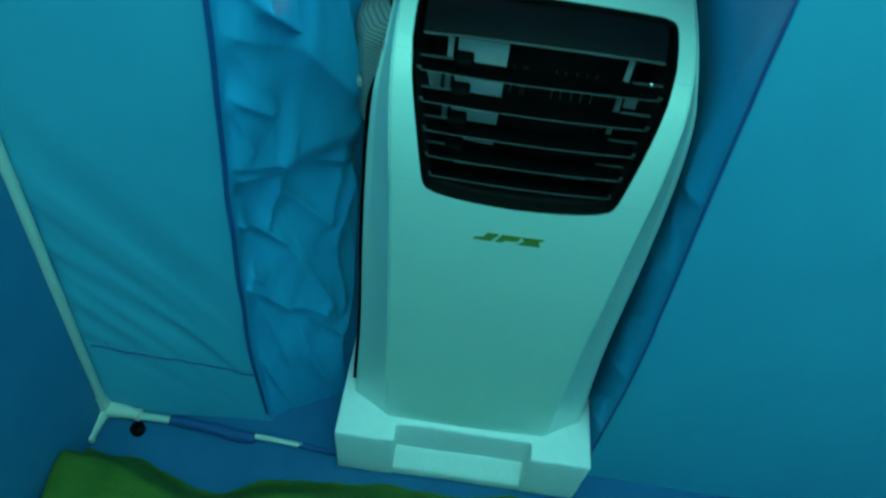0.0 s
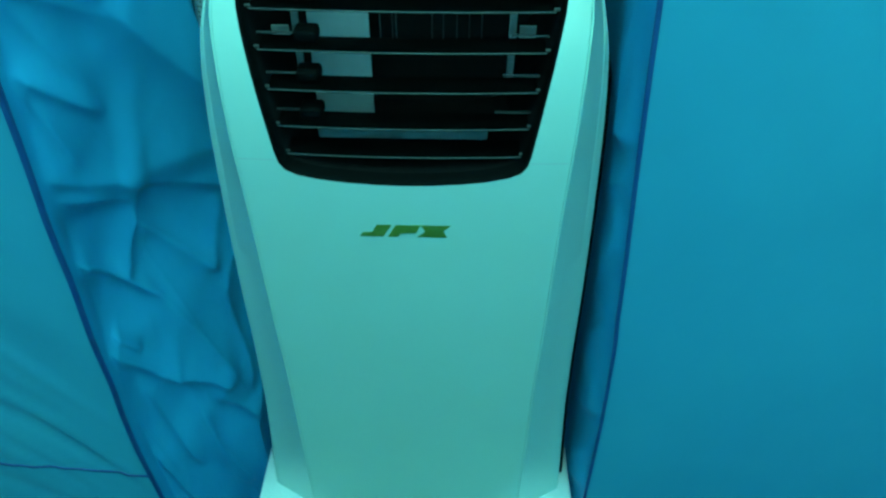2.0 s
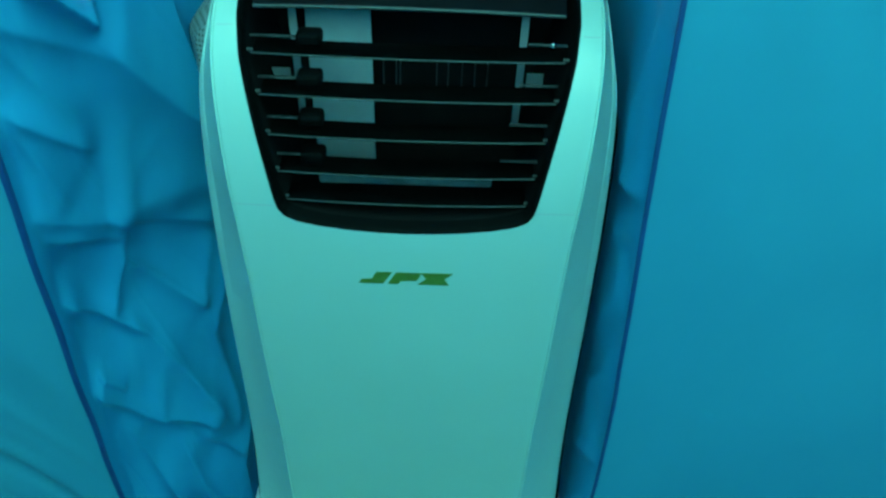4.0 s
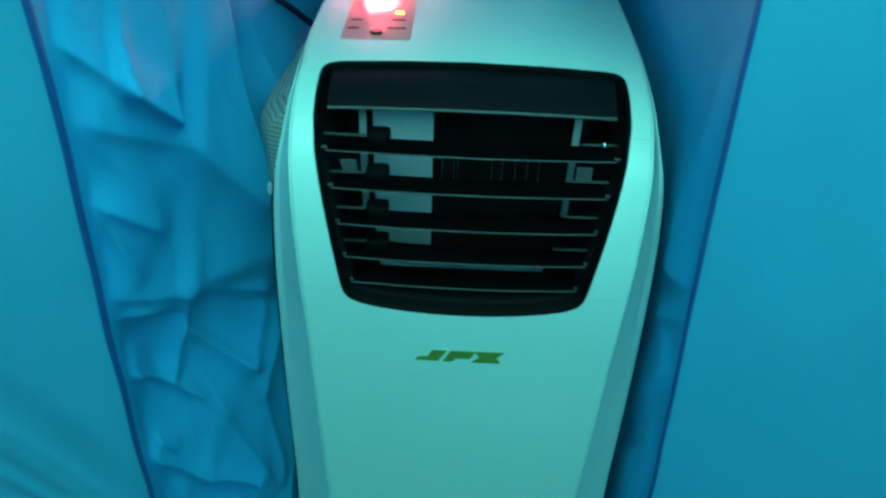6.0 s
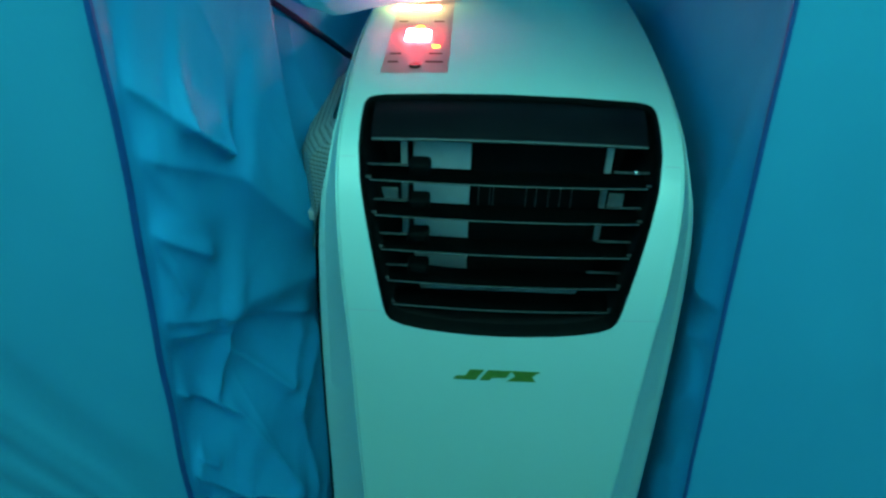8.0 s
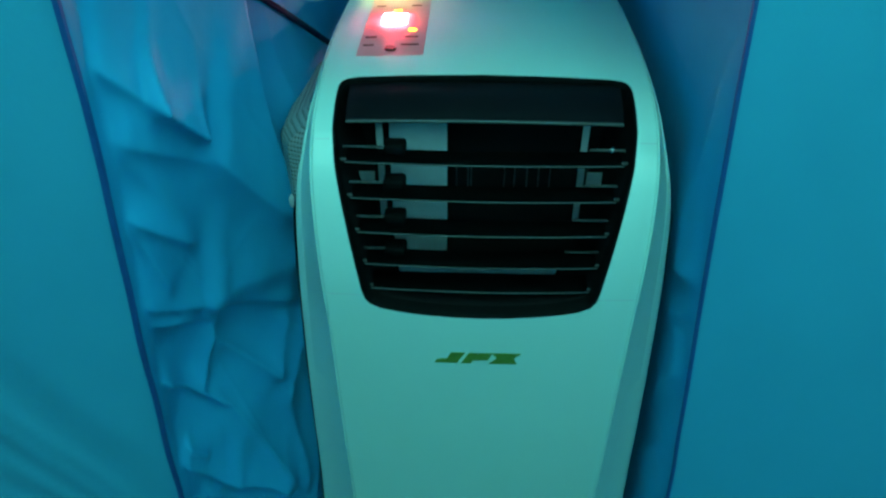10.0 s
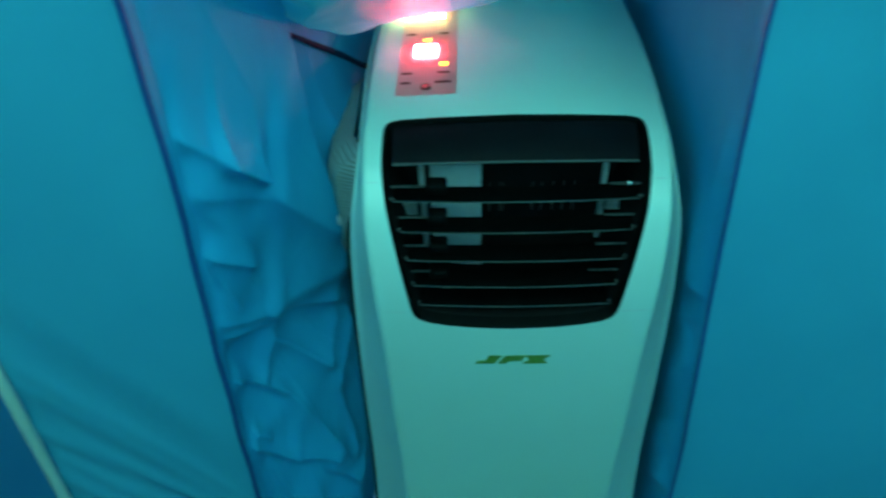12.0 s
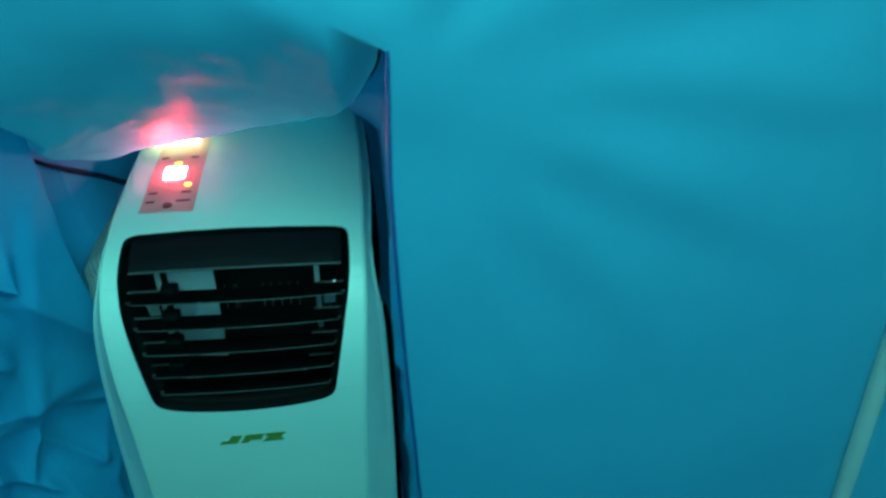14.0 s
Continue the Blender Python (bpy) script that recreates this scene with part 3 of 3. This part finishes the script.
def shell_row(w):
    q = [float(np.interp(w, ARC, SHELL[:, c])) for c in range(5)]
    e = 0.004
    dy = np.interp(w + e, ARC, SHELL[:, 0]) - np.interp(w - e, ARC, SHELL[:, 0])
    dz = np.interp(w + e, ARC, SHELL[:, 1]) - np.interp(w - e, ARC, SHELL[:, 1])
    ln = math.hypot(dy, dz)
    return q, (-dz / ln, dy / ln)


def on_shell(x, w, deep=0.0):
    """A point of the front face at half-width x and arc w, deep below the surface."""
    q, n = shell_row(w)
    d = deep + 0.003 * (x / 0.13) ** 2
    return Vector((x, q[0] - n[0] * d, q[1] - n[1] * d))


def arc_z(z):
    i = int(np.argmax(SHELL[:, 1] >= z))
    return float(np.interp(z, SHELL[:i + 1, 1], ARC[:i + 1]))


def arc_y(y):
    k = SHELL[:, 1] > 0.7
    return float(np.interp(y, SHELL[k, 0], ARC[k]))


# half width of the outlet's opening along the arc
MOUTH = [(arc_z(0.5925), 0.0), (arc_z(0.5930), 0.022), (arc_z(0.5945), 0.045), (arc_z(0.5970), 0.066), (arc_z(0.6005), 0.083), (arc_z(0.605), 0.0925),
         (arc_z(0.611), 0.0968), (arc_z(0.62), 0.0990), (arc_z(0.675), 0.1080), (arc_z(0.722), 0.1170), (arc_z(0.742), 0.1203), (arc_z(0.753), 0.1208),
         (arc_y(-0.012), 0.1206), (arc_y(-0.005), 0.1200), (arc_y(0.0005), 0.1182), (arc_y(0.004), 0.1140), (arc_y(0.006), 0.1060), (arc_y(0.0075), 0.06), (arc_y(0.0085), 0.0)]
MW, MX = [m[0] for m in MOUTH], [m[1] for m in MOUTH]
W0, W1 = MW[0], MW[-1]


def mouth(w):
    return float(np.interp(w, MW, MX, 0.0, 0.0))


def shell():
    bm = bmesh.new()
    ws = list(np.arange(0, ARC[-1], 0.007)) + [ARC[-1]]
    ws = [w for w in ws if not (W0 - 0.002 < w < W0 + 0.022 or W1 - 0.03 < w < W1 + 0.002)]
    ws += list(np.linspace(W0 - 0.001, W0 + 0.022, 26)) + list(np.linspace(W1 - 0.03, W1 + 0.001, 34)) + MW
    ws = sorted(set(round(float(w), 5) for w in ws))
    nf = 12
    rows = []
    for w in ws:
        q, n = shell_row(w)
        xh = mouth(w)
        xo, xi, step = q[2], q[3], q[4]
        line = [(xh + (xi - 0.0015 - xh) * i / nf, 0.003 * ((xh + (xi - 0.0015 - xh) * i / nf) / 0.13) ** 2) for i in range(nf + 1)]
        base = line[-1][1]
        rim = min(0.008, 0.25 * (xo - xi))
        line += [(xi - 0.0009, base + 0.0001), (xi - 0.0003, base + 0.0016), (xi + 0.0006, base + 0.0022), (xi + 0.0014, base + 0.0016), (xi + (xo - rim - xi) * 0.5, base + (step * 0.86 - base) * 0.54), (xo - rim, step * 0.86), (xo - rim + 0.0012, step * 0.87),
                 (xo - 0.0022, step - 0.0012), (xo - 0.0006, step), (xo, step + 0.004), (xo, step + 0.016), (xo - 0.003, step + 0.018)]
        row = {}
        for s_ in (-1, 1):
            row[s_] = [bm.verts.new((s_ * x, q[0] - n[0] * d, q[1] - n[1] * d)) for x, d in line]
        rows.append((w, xh, row))
    for (wa, ha, ra), (wb, hb, rb) in zip(rows, rows[1:]):
        for s_ in (-1, 1):
            for i in range(len(ra[s_]) - 1):
                f = (ra[s_][i], ra[s_][i + 1], rb[s_][i + 1], rb[s_][i])
                bm.faces.new(f if s_ > 0 else f[::-1])
    bmesh.ops.remove_doubles(bm, verts=bm.verts, dist=0.00002)
    return bm


ac = thing("air_conditioner", (0, 0, 0.108), "white portable air conditioner, black louvres, lit red display", "air conditioner")
BACK = Matrix.Translation((0, 0, -0.108))


def ac_part(name, bm, mat, label="", parent=None, angle=0.7):
    if parent is None:
        bm.transform(BACK)
        return part(name, bm, mat, ac, label, True, angle)
    bm.transform(BACK)
    return part(name, bm, mat, parent, label, True, angle)


front = ac_part("front_shell", shell(), M_WHITE, "white moulded plastic front shell", None, 0.45)


# joint lines across the shell beside the outlet
def strip_on(xa, xb, w, wide, lift):
    return grid(lambda u, v: on_shell(xa + u * (xb - xa), w + (v - 0.5) * wide, -lift), 8, 1)


M_LINE = plain("joint_line", (0.55, 0.56, 0.56), (0.62, 0.62, 0.62), 0.5, 90)
for xa, xb in ((-0.1285, -0.0985), (0.0985, 0.1285)):
    ac_part("joint_line", strip_on(xa, xb, arc_z(0.614), 0.0007, 0.0002), M_LINE, "", front)

for xa, xb in ((-0.134, -0.1215), (0.1215, 0.134)):
    ac_part("joint_line", strip_on(xa, xb, arc_z(0.7365), 0.0007, 0.0002), M_LINE, "", front)

# side gasket and rear housing
def housing(x_in, d0, d1, s_):
    """A band down one side behind the shell, from step + d0 to step + d1."""
    bm = bmesh.new()
    prev = None
    for w in np.linspace(0.0, arc_z(0.705), 70):
        q, n = shell_row(float(w))
        xo, step = q[2] - x_in * (1 - 0.7 * smooth01(0.66, 0.73, q[1])), q[4]
        pts = [(xo - 0.012, step + d0), (xo, step + d0 + 0.002), (xo, step + d1 - 0.002), (xo - 0.006, step + d1)]
        row = [bm.verts.new((s_ * x, q[0] - n[0] * d, q[1] - n[1] * d)) for x, d in pts]
        if prev:
            for i in range(3):
                f = (prev[i], prev[i + 1], row[i + 1], row[i])
                bm.faces.new(f if s_ > 0 else f[::-1])
        prev = row
    return bm


for s_ in (-1, 1):
    ac_part("side_gasket", housing(-0.0072, 0.020, 0.040, s_), M_BLACK, "black band between front and rear housing")
ac_part("rear_housing", box(-0.158, 0.158, 0.03, 0.355, 0.100, 0.728, 0.02, 4), M_BLACK, "dark rear housing")
ac_part("foot", box(-0.172, 0.172, -0.066, 0.30, 0.1085, 0.13, 0.004, 2), M_WHITE)
# intake on the side: a bowed perforated panel in a frame
def intake(u, v):
    z = 0.575 + v * 0.147
    x = float(np.interp(u, [0, 0.25, 0.5, 1], [-0.158, -0.178, -0.191, -0.196]))
    y = float(np.interp(u, [0, 0.25, 0.5, 1], [0.010, 0.018, 0.045, 0.17]))
    return (x * (1 - 0.17 * smooth01(0.7, 1, v) ** 2), y, z)
panel = ac_part("side_intake", grid(intake, 24, 24), M_PERF, "pale grey perforated air intake panel")
ac_part("intake_rim", box(-0.187, -0.150, 0.024, 0.165, 0.618, 0.630, 0.003, 2), M_GREY, "", panel)

# outlet: bezel, cavity, flap, louvres
WC = (W0 + W1) / 2
loop = [(x, w) for w, x in MOUTH]
loop = [(x, w) for x, w in loop if x > 0]
fine = []
for (xa, wa), (xb, wb) in zip(loop, loop[1:]):
    for i in range(4):
        fine.append((xa + (xb - xa) * i / 4, wa + (wb - wa) * i / 4))
fine.append(loop[-1])
ring = fine + [(0, W1)] + [(-x, w) for x, w in reversed(fine)] + [(0, W0)]


def rings_bm(levels):
    """Join copies of the outlet's outline, each shrunk by m metres and sunk by d metres."""
    bm = bmesh.new()
    made = []
    for m, d in levels:
        kx, kw = 1 - m / 0.121, 1 - m / ((W1 - W0) / 2)
        made.append([bm.verts.new(on_shell(x * kx, WC + (w - WC) * kw, d)) for x, w in ring])
    for a, b in zip(made, made[1:]):
        for i in range(len(ring)):
            k = (i + 1) % len(ring)
            bm.faces.new((a[i], a[k], b[k], b[i]))
    return bm, made


bm, made = rings_bm([(-0.0006, 0.0016), (0.0003, -0.0001), (0.0016, 0.0004), (0.0030, 0.0035), (0.0040, 0.0090), (0.0044, 0.0125)])
outlet = ac_part("outlet_bezel", bm, M_BEZEL, "black moulded frame round the outlet", None, 0.9)
bm, made = rings_bm([(0.0046, 0.0115), (0.0052, 0.020)])
deepest = [bm.verts.new((v.co.x * 0.97, 0.02, min(0.745, max(0.585, v.co.z)))) for v in made[-1]]
c = bm.verts.new((0, 0.02, 0.67))
for i in range(len(ring)):
    k = (i + 1) % len(ring)
    bm.faces.new((made[-1][i], made[-1][k], deepest[k], deepest[i]))
    bm.faces.new((deepest[i], deepest[k], c))
ac_part("cavity", bm, M_CAVITY, "dark inside of the outlet", outlet)

FLAP0, FLAP1 = arc_z(0.7474), arc_y(0.0035)
def flap_f(u, v):
    w = FLAP0 + v * (FLAP1 - FLAP0)
    return on_shell((u * 2 - 1) * (0.1110 + 0.001 * v), w, 0.0045 - 0.002 * math.sin(math.pi * v))
bm = grid(flap_f, 20, 14)
bmesh.ops.solidify(bm, geom=bm.faces[:], thickness=0.003)
ac_part("outlet_flap", bm, M_FLAP, "charcoal flap across the top of the outlet", outlet)
ac_part("flap_lip", tube([on_shell(-0.1105 + 0.221 * i / 20, FLAP0 - 0.0005, 0.004) for i in range(21)], 0.0014, 8), M_LIP, "", outlet)

LOUVRES = (0.7183, 0.6932, 0.6654, 0.6369, 0.6131)


def louvre(z, i):
    w = arc_z(z)
    hw = mouth(w) - 0.0055
    q, n = shell_row(w)
    yf, zf = q[0] + 0.0105, z
    deep, rise = 0.021, 0.001

    def f(u, v):
        x = (u * 2 - 1) * hw
        arc = 0.0035 * (u * 2 - 1) ** 2
        return (x, yf + arc + v * deep, zf + rise * v - 0.0016 * (1 - v) ** 3)
    bm = grid(f, 18, 5)
    bmesh.ops.solidify(bm, geom=bm.faces[:], thickness=0.0016)
    ob = ac_part("louvre", bm, M_BLACK, "", outlet)
    lip = tube([(hw * (k / 10 - 1), yf - 0.0002 + 0.0035 * (k / 10 - 1) ** 2, zf - 0.0012) for k in range(21)], 0.0007, 8)
    return ob, lip, yf, hw


for i, z in enumerate(LOUVRES):
    ob, lip, yf, hw = louvre(z, i)
    ac_part("louvre_edge", lip, M_LIP, "", outlet)
    if i < 4:
        # pivot tab on the blade and the short side ledges above it
        ac_part("tab", box(-0.080, -0.062, yf + 0.009, yf + 0.026, z + 0.0005, z + 0.0105, 0.003, 3), M_BEZEL, "", outlet)
        for xa, xb in ((-hw - 0.002, -hw + 0.030), (hw - 0.026, hw + 0.002)):
            ac_part("ledge", box(xa, xb, yf + 0.014, yf + 0.017, z + 0.0060, z + 0.0070, 0.0003, 1), M_LIP, "", outlet)
    for s_ in (-1, 1):
        ac_part("pivot", tube([(s_ * (hw + 0.003), yf + 0.006, z), (s_ * (hw - 0.001), yf + 0.006, z)], 0.0012, 8), M_LIP, "", outlet)

# what shows behind the louvres
def inner(xa, xb, za, zb, y):
    return box(xa, xb, y, y + 0.002, za, zb, 0.0006, 1)


ac_part("inner_panel", inner(-0.079, -0.030, 0.598, 0.737, -0.018), M_PANEL, "pale panel inside the outlet", outlet)
for x, za in ((-0.0855, 0.635), (0.0835, 0.645)):
    ac_part("guide_bar", inner(x - 0.0028, x + 0.0028, za, 0.74, -0.031), M_BAR, "", outlet)
ac_part("inner_panel", inner(0.089, 0.102, 0.678, 0.692, -0.028), M_BAR, "", outlet)
ac_part("inner_panel", inner(-0.106, -0.092, 0.674, 0.690, -0.028), M_BAR, "", outlet)
ac_part("drip_tray", box(-0.070, 0.066, -0.070, -0.064, 0.6140, 0.6285, 0.002, 2), M_TRAY, "pale drip tray behind the lowest louvres", outlet)
for x in (-0.005, 0.042):
    ac_part("clip", box(x - 0.005, x + 0.005, -0.074, -0.066, 0.624, 0.6305, 0.001, 1), M_BLACK, "", outlet)
for x in (-0.022, -0.012, -0.009, 0.020, 0.029, 0.040, 0.050, 0.060):
    ac_part("fin", inner(x - 0.0005, x + 0.0005, 0.665, 0.70, -0.012), M_LIP, "", outlet)
scr = bmesh.new()
bmesh.ops.create_uvsphere(scr, u_segments=10, v_segments=6, radius=0.003)
scr.transform(Matrix.Translation((0.1025, -0.048, 0.7235)))
ac_part("screw", scr, M_STEEL, "bright screw head", outlet)

# brand mark: three plain slanted green shapes
def mark(points):
    bm = bmesh.new()
    w0 = arc_z(0.541)
    a = [bm.verts.new(on_shell(x, w0 + h, -0.0006)) for x, h in points]
    b = [bm.verts.new(on_shell(x, w0 + h, 0.0004)) for x, h in points]
    bm.faces.new(a)
    for i in range(len(a)):
        k = (i + 1) % len(a)
        bm.faces.new((a[i], a[k], b[k], b[i]))
    return bm


for pts in ([(-0.038, 0.0), (-0.0185, 0.0), (-0.011, 0.0125), (-0.0235, 0.0125), (-0.0275, 0.0048), (-0.0355, 0.0042)],
            [(-0.0145, 0.0), (-0.0060, 0.0), (-0.0040, 0.0035), (0.0090, 0.0042), (0.0130, 0.0125), (-0.0075, 0.0125)],
            [(0.0100, 0.0), (0.0350, 0.0), (0.0315, 0.0063), (0.0380, 0.0125), (0.0125, 0.0125), (0.0170, 0.0063)]):
    ac_part("green_mark", mark(pts), M_LOGO, "olive green printed mark", front, 0.3)


# control strip on the top
def top_patch(xa, xb, ya, yb, lift, nx=4, ny=6):
    wa, wb = arc_y(ya), arc_y(yb)
    bm = grid(lambda u, v: on_shell(xa + u * (xb - xa), wa + v * (wb - wa), -lift), nx, ny)
    bmesh.ops.solidify(bm, geom=bm.faces[:], thickness=0.0005)
    return bm


strip = ac_part("control_strip", top_patch(-0.1125, -0.053, 0.042, 0.250, 0.0006, 4, 16), M_FILM, "glossy pale control strip with a red glow added")
ac_part("display", box(-0.097, -0.0735, 0.113, 0.137, 0.7700, 0.7745, 0.001, 2), M_RED, "glowing red number display", strip)
ac_part("display", top_patch(-0.112, -0.068, 0.199, 0.209, 0.0014), M_WARM, "second glowing display under the cloth edge", strip)
ac_part("lamp", top_patch(-0.088, -0.081, 0.146, 0.150, 0.0014, 1, 1), M_AMBER, "small amber lamp", strip)
ac_part("lamp", top_patch(-0.070, -0.063, 0.095, 0.100, 0.0014, 1, 1), M_AMBER, "small amber lamp", strip)
bm = bmesh.new()
bmesh.ops.create_cone(bm, cap_ends=True, segments=20, radius1=0.0055, radius2=0.0048, depth=0.002)
bm.transform(Matrix.Translation(on_shell(-0.083, arc_y(0.055), -0.0014)))
ac_part("button", bm, M_INK, "dark round button", strip)
for xa, xb, y in ((-0.1085, -0.098, 0.079), (-0.1085, -0.099, 0.061), (-0.072, -0.060, 0.079), (-0.0745, -0.0585, 0.061), (-0.107, -0.098, 0.160), (-0.072, -0.062, 0.160)):
    ac_part("printed_bar", top_patch(xa, xb, y, y + 0.004, 0.0012, 1, 1), M_INK, "", strip)


# ---- the green blanket ----
def blanket(u, v):
    x = -0.612 + u * 0.962
    edge = -0.192 + 0.022 * n3(x * 6, 1, 0) + 0.012 * n3(x * 15, 2, 0) - 0.05 * smooth01(-0.60, -0.68, x) - 0.002 * smooth01(-0.1, 0.25, x) - 0.05 * math.exp(-((x + 0.40) / 0.09) ** 2)
    y = edge + 0.011 - v * 0.65
    roll = smooth01(0, 0.07, v)
    z = 0.006 + roll * (0.034 + 0.018 * n3(x * 5, y * 5, 0) + 0.012 * (1 - 2 * abs(n3(x * 8, y * 8, 3)))) + 0.070 * roll * math.exp(-((x + 0.56) / 0.12) ** 2 - ((y + 0.27) / 0.12) ** 2)
    z *= smooth01(-0.02, 0.03, u) * smooth01(1.02, 0.97, u)
    return (x, y, FLOOR + max(z, 0.003) + 0.003 * n3(x * 38, y * 38, 5) + 0.0015 * n3(x * 110, y * 110, 8))


bl = part("blanket", grid(blanket, 300, 180), M_BLANKET, angle=3.2)
tagged(bl, "rumpled lime green fleece blanket on the groundsheet", "blanket")
